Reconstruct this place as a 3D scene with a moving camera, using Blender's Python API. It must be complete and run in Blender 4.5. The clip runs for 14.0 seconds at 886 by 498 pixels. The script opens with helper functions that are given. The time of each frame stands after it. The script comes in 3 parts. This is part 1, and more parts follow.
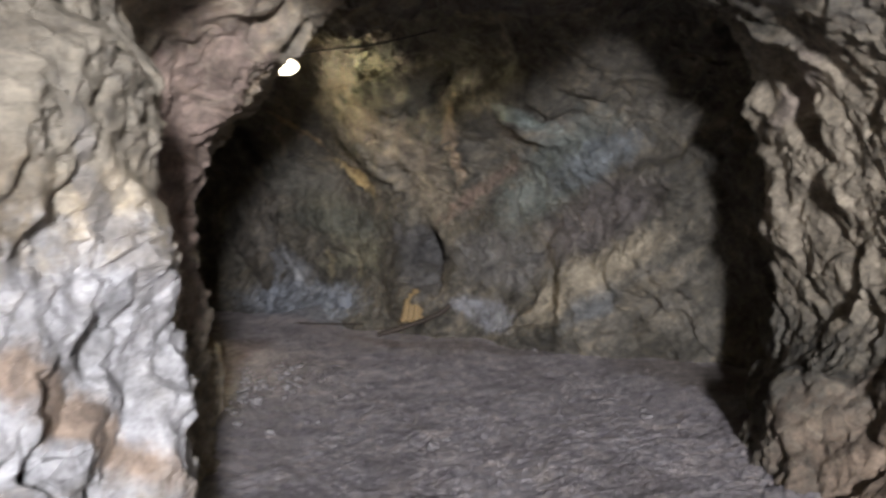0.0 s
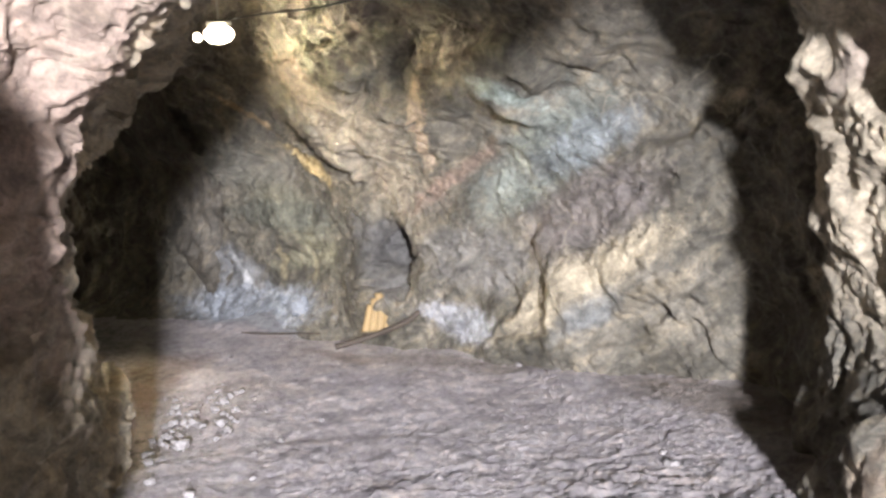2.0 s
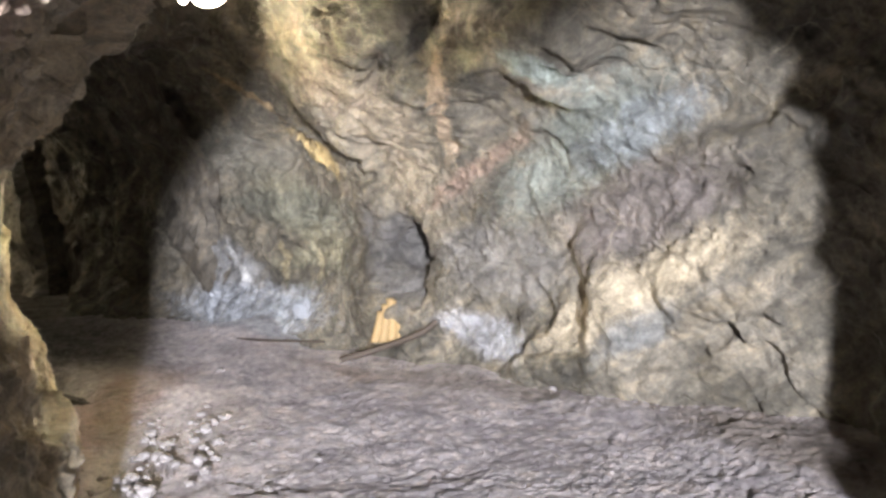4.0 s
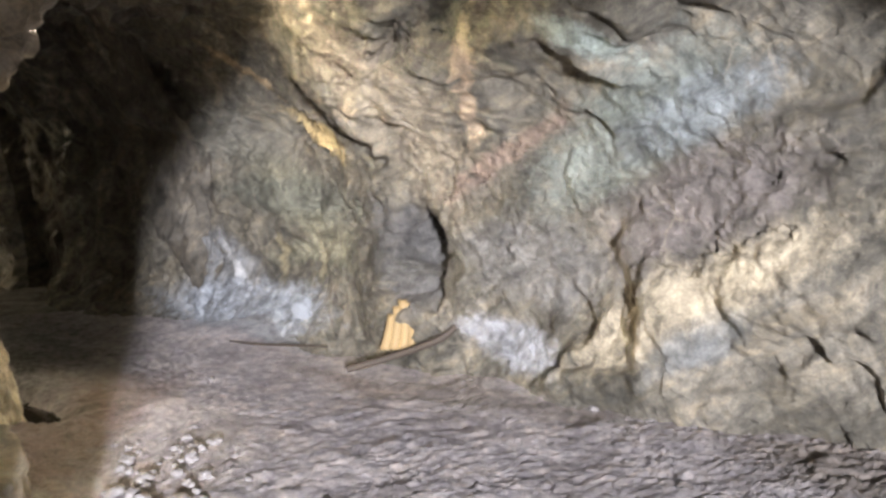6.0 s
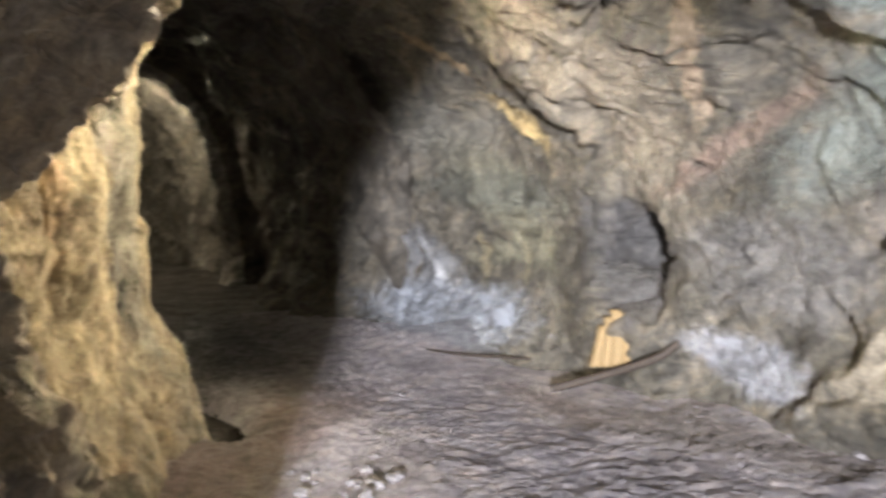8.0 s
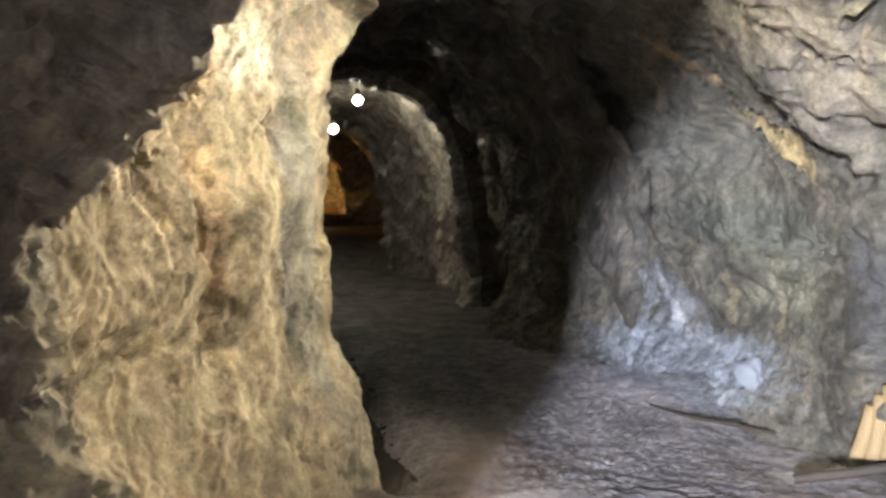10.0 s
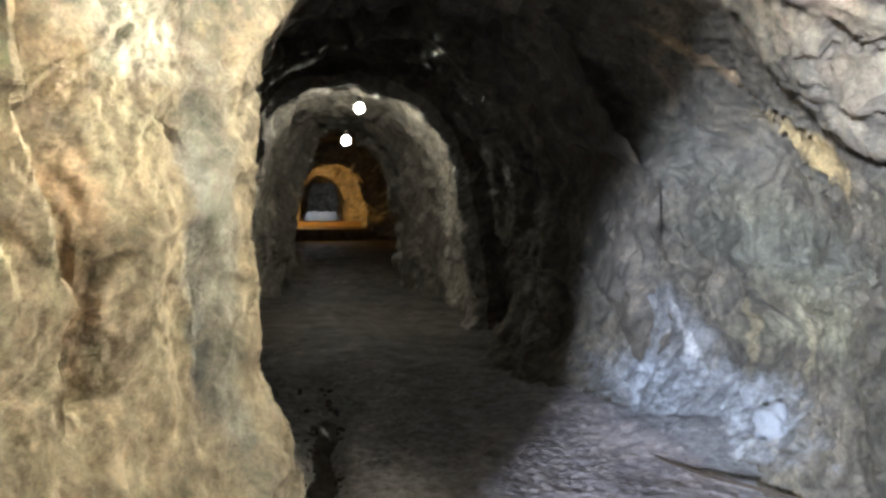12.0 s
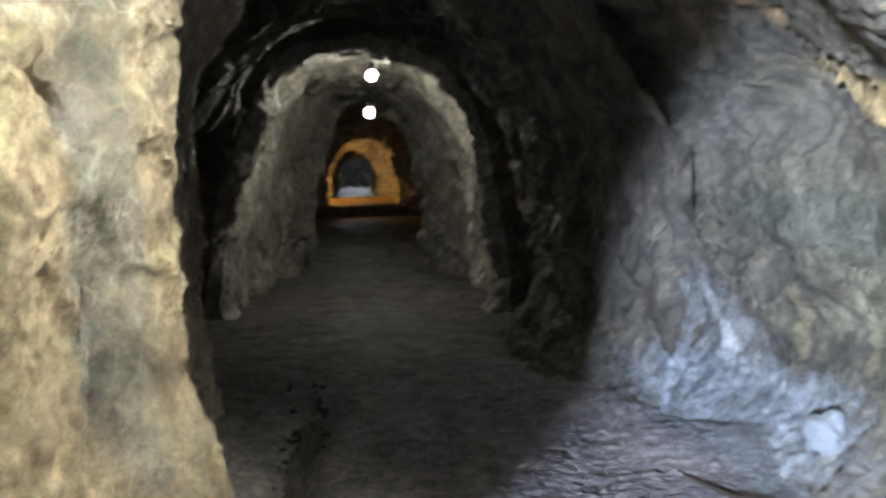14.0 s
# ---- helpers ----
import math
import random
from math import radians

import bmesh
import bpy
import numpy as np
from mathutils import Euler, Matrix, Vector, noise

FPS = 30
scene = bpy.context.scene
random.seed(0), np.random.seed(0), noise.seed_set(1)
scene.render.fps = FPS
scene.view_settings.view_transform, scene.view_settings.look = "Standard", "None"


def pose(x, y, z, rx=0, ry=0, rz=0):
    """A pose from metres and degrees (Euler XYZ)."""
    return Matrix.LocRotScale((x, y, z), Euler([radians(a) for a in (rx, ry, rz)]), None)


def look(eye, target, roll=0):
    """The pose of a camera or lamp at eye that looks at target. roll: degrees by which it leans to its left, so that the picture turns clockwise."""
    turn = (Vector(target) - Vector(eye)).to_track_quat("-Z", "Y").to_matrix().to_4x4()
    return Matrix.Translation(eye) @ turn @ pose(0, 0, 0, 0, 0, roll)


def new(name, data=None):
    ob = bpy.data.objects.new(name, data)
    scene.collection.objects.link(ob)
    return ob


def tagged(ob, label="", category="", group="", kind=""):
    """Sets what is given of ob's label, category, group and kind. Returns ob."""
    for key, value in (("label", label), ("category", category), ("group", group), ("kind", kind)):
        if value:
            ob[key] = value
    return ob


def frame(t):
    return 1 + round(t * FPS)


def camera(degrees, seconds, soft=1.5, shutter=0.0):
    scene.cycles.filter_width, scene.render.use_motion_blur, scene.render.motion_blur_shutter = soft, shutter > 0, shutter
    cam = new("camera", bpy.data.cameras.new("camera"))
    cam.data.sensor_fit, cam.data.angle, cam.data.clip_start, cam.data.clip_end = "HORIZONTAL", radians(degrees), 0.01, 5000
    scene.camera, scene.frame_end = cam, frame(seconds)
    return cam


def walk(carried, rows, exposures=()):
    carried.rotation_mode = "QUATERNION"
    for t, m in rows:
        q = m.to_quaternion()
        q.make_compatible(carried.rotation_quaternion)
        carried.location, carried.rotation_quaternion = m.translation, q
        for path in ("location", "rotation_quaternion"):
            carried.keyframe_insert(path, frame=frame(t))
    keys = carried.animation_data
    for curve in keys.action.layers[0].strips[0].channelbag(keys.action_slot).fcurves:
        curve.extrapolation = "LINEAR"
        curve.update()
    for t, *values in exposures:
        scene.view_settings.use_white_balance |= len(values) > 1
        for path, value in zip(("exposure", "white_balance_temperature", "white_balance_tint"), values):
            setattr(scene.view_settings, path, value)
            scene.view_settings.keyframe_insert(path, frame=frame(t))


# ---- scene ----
cam = camera(52.3, 14.0, soft=2.8, shutter=0.5)
METRES, EYE, TILT, LEAN, TURN = 7.0, 1.5, -3.0, 2.0, 0.0
ROWS = [
    (0.0, 0.0, 0.0, 0.0, 0.0, 0.0, -0.0),
    (0.5, -0.001, 0.0504, 0.0054, -3.33, 0.52, 1.0),
    (1.0, 0.0046, 0.1, 0.0057, -3.44, 0.26, 1.26),
    (1.5, 0.0053, 0.144, 0.0091, -2.08, -0.68, 0.83),
    (2.0, 0.0012, 0.1909, 0.0131, -2.06, -0.77, 0.88),
    (2.5, 0.0036, 0.2323, 0.0148, -2.02, -1.14, 1.0),
    (3.0, 0.0071, 0.2729, 0.0216, -1.74, -1.34, 0.76),
    (3.5, 0.0031, 0.3107, 0.0228, -1.22, -1.32, 0.15),
    (6.0, -0.0305, 0.4735, 0.0274, -1.63, -2.04, -0.63),
    (6.5, -0.024, 0.502, 0.0291, -0.54, -2.27, -0.8),
    (7.0, -0.0209, 0.5307, 0.0304, 3.01, -2.71, -1.49),
    (7.5, -0.0248, 0.5643, 0.0327, 5.69, -2.46, -1.03),
    (8.0, -0.0255, 0.5934, 0.0359, 12.14, -2.78, 0.39),
    (8.5, -0.0134, 0.6236, 0.0398, 21.37, -2.08, -0.83),
    (11.0, -0.0148, 0.7902, 0.047, 29.9, -2.11, -2.46),
    (11.5, -0.0228, 0.8231, 0.0488, 29.74, -2.24, -2.08),
    (12.0, -0.0276, 0.857, 0.0501, 31.36, -1.03, -2.77),
    (12.5, -0.0348, 0.8902, 0.0498, 31.93, -1.33, -3.06),
    (13.0, -0.0453, 0.9241, 0.0522, 29.9, -0.78, -2.56),
    (13.5, -0.0509, 0.9558, 0.0523, 30.08, -0.94, -2.04),
    (14.0, -0.0572, 0.9831, 0.0537, 33.99, -2.75, -2.06),
]
EXPOSURES = [(0.0, -1.75, 6500, 10), (0.5, -1.2, 6500, 10), (1.5, -0.1, 6500, 10), (3.5, 0.15, 6500, 10), (7.5, 0.1, 6500, 10), (8.5, 0.05, 6200, 10), (11.0, 0.05, 5700, 8), (14.0, 0.1, 5250, 6)]
walk(cam, [(t, pose(0, 0, EYE, TILT, LEAN, TURN) @ pose(METRES * x, METRES * y, METRES * z, 90 + pitch, roll, yaw)) for t, x, y, z, yaw, pitch, roll in ROWS], EXPOSURES)

# ---- light ----
world = bpy.data.worlds.new("sky")
scene.world = world
world.use_nodes = True
wt = world.node_tree
sky = wt.nodes.new("ShaderNodeTexSky")
sky.sky_type, sky.sun_disc, sky.sun_elevation, sky.sun_rotation = "NISHITA", False, radians(40), radians(20)
wt.links.new(sky.outputs[0], wt.nodes["Background"].inputs[0])
wt.nodes["Background"].inputs[1].default_value = 0.1

# daylight that falls through the mouth of the entrance passage behind
MOUTH_Y = -5.4
day = bpy.data.lights.new("daylight", "AREA")
day.shape, day.size, day.size_y, day.energy, day.color = "RECTANGLE", 0.45, 0.95, 9000, (0.88, 0.88, 0.96)
new("daylight", day).matrix_world = look((0.95, MOUTH_Y, 2.65), (-0.3, 9.0, 0.6))


def point_lamp(name, place, watts, colour, radius=0.04):
    d = bpy.data.lights.new(name, "POINT")
    d.energy, d.color, d.shadow_soft_size = watts, colour, radius
    ob = new(name, d)
    ob.location = place
    return ob


# ---- the adit's axis: a metres along it, l to its right ----
AX, AY, AZ = -0.4, 6.9, 0.0
HEAD = radians(39.3)
FWD, RGT = Vector((-math.sin(HEAD), math.cos(HEAD), 0)), Vector((math.cos(HEAD), math.sin(HEAD), 0))


def adit(a, l, z=0.0):
    return Vector((AX, AY, AZ)) + FWD * a + RGT * l + Vector((0, 0, z))


# ---- noise on arrays ----
def hash3(ix, iy, iz, seed):
    h = (ix * 374761393 + iy * 668265263 + iz * 2147483647 + seed * 974634777) & 0xFFFFFFFF
    h = ((h ^ (h >> 13)) * 1274126177) & 0xFFFFFFFF
    h = ((h ^ (h >> 16)) * 2246822519) & 0xFFFFFFFF
    return ((h ^ (h >> 15)) & 0xFFFFFF) / 16777215.0


def value_noise(p, seed=0):
    f = np.floor(p)
    i = f.astype(np.int64)
    w = p - f
    w = w * w * w * (w * (w * 6 - 15) + 10)
    out = 0.0
    for dx in (0, 1):
        for dy in (0, 1):
            for dz in (0, 1):
                c = hash3(i[:, 0] + dx, i[:, 1] + dy, i[:, 2] + dz, seed)
                out = out + c * np.where(dx, w[:, 0], 1 - w[:, 0]) * np.where(dy, w[:, 1], 1 - w[:, 1]) * np.where(dz, w[:, 2], 1 - w[:, 2])
    return out * 2 - 1


def fbm(p, octaves=4, gain=0.5, seed=0):
    out, amp = 0.0, 1.0
    for k in range(octaves):
        out = out + amp * value_noise(p * 2.03 ** k + 17.3 * k, seed + k)
        amp *= gain
    return out


def facets(p, seed=0, soft=16.0):
    """Broken rock: every cell is a tilted plane of its own, worn at the joints."""
    i = np.floor(p).astype(np.int64)
    total = np.full(len(p), 1e-12)
    val = np.zeros(len(p))
    for dx in (-1, 0, 1):
        for dy in (-1, 0, 1):
            for dz in (-1, 0, 1):
                c = i + np.array((dx, dy, dz))
                r = [hash3(c[:, 0], c[:, 1], c[:, 2], seed + k) for k in range(7)]
                d = p - (c + np.stack(r[:3], 1))
                w = np.exp(-soft * (d * d).sum(1))
                val += w * ((r[3] - 0.5) + ((np.stack(r[4:7], 1) - 0.5) * d).sum(1) * 1.8)
                total += w
    return val / total


SLANT = np.array(Euler((radians(20), radians(-38), radians(15))).to_matrix())


def rock_relief(p, rough=1.0, seed=0, knobs=0.0):
    q = (p + 0.15 * np.stack([fbm(p * 1.7, 3, seed=seed + 50 + k) for k in range(3)], 1)) @ SLANT.T
    big = facets(q * np.array((0.8, 1.2, 0.9)) * 0.9, seed + 1, 22) * 0.42
    mid = facets(q * np.array((0.7, 1.5, 1.0)) * 2.4, seed + 2, 22) * 0.17
    small = facets(q * np.array((0.8, 1.5, 1.0)) * 6.5, seed + 3, 14) * 0.06
    tiny = facets(p * 17.0, seed + 5, 12) * (0.018 + 0.03 * knobs)
    ridge = (0.5 - np.abs(fbm(q * np.array((1.2, 3.0, 1.2)), 4, 0.5, seed + 6))) * 0.045
    fine = fbm(p * 26, 4, 0.6, seed + 4) * 0.009
    return (big + mid + small + tiny + ridge + fine + 0.10 * fbm(p * 0.8, 3, seed=seed + 9)) * rough


def near_segment(x, y, z, a, b):
    """Distance to the line from a to b, and how far along it (0 to 1)."""
    p = np.stack([x, y, z], -1)
    a, b = np.array(a, float), np.array(b, float)
    t = np.clip(((p - a) @ (b - a)) / ((b - a) @ (b - a)), 0, 1)
    return np.linalg.norm(p - a - t[..., None] * (b - a), axis=-1), t


def sheet(name, pts, material, smooth=False):
    """A mesh from an array of nu x nv places."""
    nu, nv = pts.shape[:2]
    me = bpy.data.meshes.new(name)
    idx = np.arange(nu * nv).reshape(nu, nv)
    quads = np.stack([idx[:-1, :-1], idx[1:, :-1], idx[1:, 1:], idx[:-1, 1:]], -1).reshape(-1, 4)
    me.from_pydata(pts.reshape(-1, 3).tolist(), [], quads.tolist())
    me.materials.append(material)
    if smooth:
        me.shade_smooth()
    me.update()
    return new(name, me)


def normals(pts):
    n = np.cross(np.gradient(pts, axis=0), np.gradient(pts, axis=1))
    return n / np.maximum(np.linalg.norm(n, axis=2, keepdims=True), 1e-9)


def displaced(pts, rough, seed, side, knobs=0.0):
    n = normals(pts) * side
    if callable(knobs):
        knobs = knobs(pts).ravel()
    if callable(rough):
        rough = rough(pts)
    d = rock_relief(pts.reshape(-1, 3), 1.0, seed, knobs).reshape(pts.shape[:2])
    return pts + n * (d * rough)[..., None]


def plan_curve(points, count):
    """A smooth line through plan points (Catmull-Rom), evenly stepped."""
    p = np.array(points, float)
    p = np.vstack([2 * p[0] - p[1], p, 2 * p[-1] - p[-2]])
    dense = []
    for k in range(1, len(p) - 2):
        t = np.linspace(0, 1, 40, endpoint=False)[:, None]
        a, b, c, d = p[k - 1], p[k], p[k + 1], p[k + 2]
        dense.append(0.5 * (2 * b + (c - a) * t + (2 * a - 5 * b + 4 * c - d) * t ** 2 + (3 * b - a - 3 * c + d) * t ** 3))
    dense = np.vstack(dense + [p[-2:-1]])
    s = np.concatenate([[0], np.cumsum(np.linalg.norm(np.diff(dense, axis=0), axis=1))])
    u = np.linspace(0, s[-1], count)
    return np.stack([np.interp(u, s, dense[:, k]) for k in range(dense.shape[1])], 1)


# ---- materials ----
def rock_material(name, tones, bump=0.5, gloss=(0.35, 0.75), stains_and_light=(), facing=(0.68, 0.73, 0), strata=(0.6, -0.6, 0.53), grit=24):
    """Broken rock. tones: three colours from dark to light; stains, painted light and shade among them: (from, to,
    width, colour, strength) in the world, on a wall that faces one way.
    """
    m = bpy.data.materials.new(name)
    m.use_nodes = True
    nt = m.node_tree
    N, L = nt.nodes, nt.links
    bsdf = N["Principled BSDF"]
    geo = N.new("ShaderNodeNewGeometry")
    pos = geo.outputs["Position"]

    def noise_node(scale, detail=6, rough=0.6, distort=0.0):
        n = N.new("ShaderNodeTexNoise")
        n.inputs["Scale"].default_value, n.inputs["Detail"].default_value = scale, detail
        n.inputs["Roughness"].default_value, n.inputs["Distortion"].default_value = rough, distort
        L.new(pos, n.inputs["Vector"])
        return n

    def ramp(src, stops):
        r = N.new("ShaderNodeValToRGB")
        while len(r.color_ramp.elements) < len(stops):
            r.color_ramp.elements.new(0.5)
        for e, (x, c) in zip(r.color_ramp.elements, stops):
            e.position, e.color = x, (*c, 1) if len(c) == 3 else c
        L.new(src, r.inputs[0])
        return r.outputs[0]

    def mix(fac, a, b, kind="MIX"):
        x = N.new("ShaderNodeMix")
        x.data_type, x.blend_type = "RGBA", kind
        for s, v in ((0, fac), (6, a), (7, b)):
            if isinstance(v, (int, float)):
                x.inputs[s].default_value = v
            elif isinstance(v, tuple):
                x.inputs[s].default_value = (*v, 1)
            else:
                L.new(v, x.inputs[s])
        return x.outputs[2]

    def maths(op, a, b):
        x = N.new("ShaderNodeMath")
        x.operation = op
        x.use_clamp = op == "MULTIPLY"
        for s, v in ((0, a), (1, b)):
            if isinstance(v, (int, float)):
                x.inputs[s].default_value = v
            else:
                L.new(v, x.inputs[s])
        return x.outputs[0]

    def along(a, c, width, deep, vector):
        """Coordinates stretched along the line from a to c."""
        a, c, n = Vector(a), Vector(c), Vector(facing)
        ex = (c - a).normalized()
        ey = (n - ex * n.dot(ex)).normalized()
        turn = Matrix((ex, ey, ex.cross(ey))).transposed()
        mp = N.new("ShaderNodeMapping")
        mp.vector_type = "TEXTURE"
        mp.inputs["Location"].default_value = (a + c) / 2
        mp.inputs["Rotation"].default_value = turn.to_euler()
        mp.inputs["Scale"].default_value = ((c - a).length / 2 + width, deep, width)
        L.new(vector, mp.inputs["Vector"])
        return mp.outputs[0]

    col = ramp(noise_node(1.7, 9, 0.68, 0.8).outputs[0], ((0.30, tones[0]), (0.5, tones[1]), (0.70, tones[2])))
    band = N.new("ShaderNodeTexNoise")
    band.inputs["Scale"].default_value, band.inputs["Detail"].default_value, band.inputs["Roughness"].default_value = 1.0, 9, 0.68
    band.inputs["Distortion"].default_value = 0.6
    L.new(along((0, 0, 0), tuple(1.2 * s for s in strata), 0.16, 0.4, pos), band.inputs["Vector"])
    col = mix(0.8 if facing[2] == 0 else 0.0, col, ramp(band.outputs[0], ((0.34, (0.5, 0.48, 0.46)), (0.5, (1, 1, 1)), (0.66, (1.45, 1.35, 1.2)))), "MULTIPLY")
    blot = ramp(noise_node(5.5, 8, 0.7, 1.2).outputs[0], ((0.36, (0.55, 0.55, 0.57)), (0.5, (1, 1, 1)), (0.66, (1.4, 1.33, 1.2))))
    col = mix(0.8, col, blot, "MULTIPLY")
    wob = mix(0.22, pos, mix(1.0, noise_node(2.6, 6, 0.65).outputs[1], (0.5, 0.5, 0.5), "SUBTRACT"), "ADD")
    ragged = maths("MULTIPLY_ADD", noise_node(9.0, 8, 0.75).outputs[0], 1.3)
    ragged.node.inputs[2].default_value = -0.65
    grain = ramp(noise_node(4.0, 9, 0.75, 0.6).outputs[0], ((0.36, (0.33, 0.33, 0.33)), (0.5, (0.8, 0.8, 0.8)), (0.66, (1.35, 1.35, 1.35))))
    for a, c, width, colour, strength in stains_and_light:
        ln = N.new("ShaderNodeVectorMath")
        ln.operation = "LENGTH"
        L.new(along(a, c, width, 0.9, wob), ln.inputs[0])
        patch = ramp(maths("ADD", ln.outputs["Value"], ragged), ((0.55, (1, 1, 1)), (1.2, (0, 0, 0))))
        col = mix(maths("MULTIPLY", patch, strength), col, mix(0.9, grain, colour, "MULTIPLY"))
    vein = N.new("ShaderNodeTexVoronoi")
    vein.feature = "DISTANCE_TO_EDGE"
    vein.inputs["Scale"].default_value = 2.3
    L.new(mix(0.35, pos, noise_node(2.0, 5, 0.7).outputs[1], "ADD"), vein.inputs["Vector"])
    line = ramp(vein.outputs[0], ((0.0, (1, 1, 1)), (0.035, (0, 0, 0))))
    col = mix(maths("MULTIPLY", line, ramp(noise_node(1.2, 3).outputs[0], ((0.5, (0, 0, 0)), (0.66, (0.4, 0.4, 0.4))))), col, (0.38, 0.33, 0.25))
    mott = ramp(noise_node(13, 8, 0.75, 0.8).outputs[0], ((0.38, (0.5, 0.49, 0.48)), (0.5, (1, 1, 1)), (0.63, (1.4, 1.37, 1.3))))
    col = mix(0.45, col, mott, "MULTIPLY")
    speck = ramp(noise_node(60, 5, 0.7).outputs[0], ((0.32, (0.55, 0.54, 0.53)), (0.5, (1, 1, 1)), (0.72, (1.4, 1.38, 1.35))))
    col = mix(0.5, col, speck, "MULTIPLY")
    L.new(col, bsdf.inputs["Base Color"])
    wet = ramp(noise_node(3.2, 5, 0.6).outputs[0], ((0.35, (gloss[0],) * 3), (0.6, (gloss[1],) * 3)))
    L.new(wet, bsdf.inputs["Roughness"])
    bsdf.inputs["Specular IOR Level"].default_value = 0.4
    b1 = N.new("ShaderNodeBump")
    b1.inputs["Strength"].default_value, b1.inputs["Distance"].default_value = bump, 0.045
    L.new(noise_node(grit, 10, 0.8, 0.4).outputs[0], b1.inputs["Height"])
    L.new(b1.outputs[0], bsdf.inputs["Normal"])
    return m


BACK_STAINS_AND_LIGHT = (
    # ochre of the near right wall, paled to stand in for missing light
    ((2.6, 4.2, 1.6), (2.2, 6.0, 1.6), 1.1, (0.42, 0.34, 0.225), 0.75),
    ((2.4, 5.0, 2.4), (2.2, 5.9, 1.9), 0.12, (0.12, 0.075, 0.05), 0.7),
    ((2.0, 2.0, 0.3), (2.0, 4.8, 0.15), 0.5, (0.22, 0.135, 0.065), 0.85),
    ((-0.84, 10.1, 2.5), (-0.1, 10.0, 1.5), 0.55, (0.36, 0.29, 0.19), 0.65),
    ((0.69, 9.4, 1.4), (1.49, 8.53, 2.1), 0.38, (0.105, 0.13, 0.105), 0.8),
    ((1.15, 9.0, 1.65), (1.78, 8.34, 2.0), 0.22, (0.12, 0.142, 0.152), 0.85),
    ((0.75, 9.1, 2.4), (1.1, 8.8, 2.2), 0.12, (0.27, 0.33, 0.29), 0.8),
    ((1.0, 9.0, 1.05), (1.83, 8.21, 1.5), 0.38, (0.09, 0.064, 0.053), 0.85),
    ((0.2, 9.8, 0.9), (0.9, 9.2, 0.8), 0.36, (0.13, 0.118, 0.105), 0.7),
    ((0.9, 9.2, 0.25), (2.0, 8.0, 1.15), 0.24, (0.44, 0.36, 0.23), 0.8),
    ((1.4, 8.7, 0.35), (1.7, 8.4, 0.65), 0.17, (0.13, 0.14, 0.14), 0.7),
    ((0.1, 9.9, 0.35), (0.75, 9.3, 0.2), 0.17, (0.36, 0.37, 0.41), 0.75),
    ((-2.13, 11.73, 2.72), (-1.44, 11.63, 2.19), 0.07, (0.42, 0.28, 0.12), 0.85),
    ((-1.38, 11.84, 2.08), (-0.88, 11.14, 1.67), 0.15, (0.50, 0.36, 0.13), 0.95),
    ((0.14, 9.1, 2.6), (0.15, 9.85, 1.6), 0.08, (0.42, 0.30, 0.18), 0.85),
    ((0.0, 10.1, 1.3), (0.85, 9.36, 1.9), 0.10, (0.17, 0.095, 0.05), 0.85),
    ((0.2, 9.9, 1.35), (0.5, 9.6, 1.55), 0.12, (0.22, 0.17, 0.12), 0.3),
    # bluish daylight along the low far wall, painted into two patches
    ((-2.98, 13.01, 0.22), (-1.03, 11.14, 0.26), 0.30, (0.33, 0.365, 0.42), 0.8),
    ((-2.56, 12.80, 0.81), (-1.92, 12.37, 0.54), 0.32, (0.27, 0.28, 0.30), 0.65),
    ((-2.02, 12.37, 1.76), (-0.82, 11.14, 0.78), 0.32, (0.21, 0.195, 0.105), 0.6),
    ((-1.70, 12.16, 0.70), (-0.72, 11.03, 0.93), 0.14, (0.25, 0.23, 0.13), 0.6),
    ((-2.13, 12.51, 1.39), (-0.69, 10.98, 1.19), 0.24, (0.085, 0.088, 0.05), 0.8),
    ((-2.56, 12.80, 2.03), (-1.60, 12.05, 1.82), 0.4, (0.13, 0.12, 0.085), 0.6),
    ((-2.24, 12.58, 0.91), (-1.92, 12.37, 0.45), 0.05, (0.55, 0.55, 0.55), 0.85),
    ((-1.54, 12.05, 1.02), (-1.49, 12.05, 0.49), 0.06, (0.36, 0.29, 0.14), 0.7),
    ((-1.17, 11.73, 0.91), (-1.12, 11.63, 0.54), 0.06, (0.33, 0.28, 0.15), 0.7),
    # the niche's inner shade, painted as a near-black patch
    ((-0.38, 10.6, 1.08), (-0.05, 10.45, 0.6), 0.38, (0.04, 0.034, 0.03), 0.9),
)
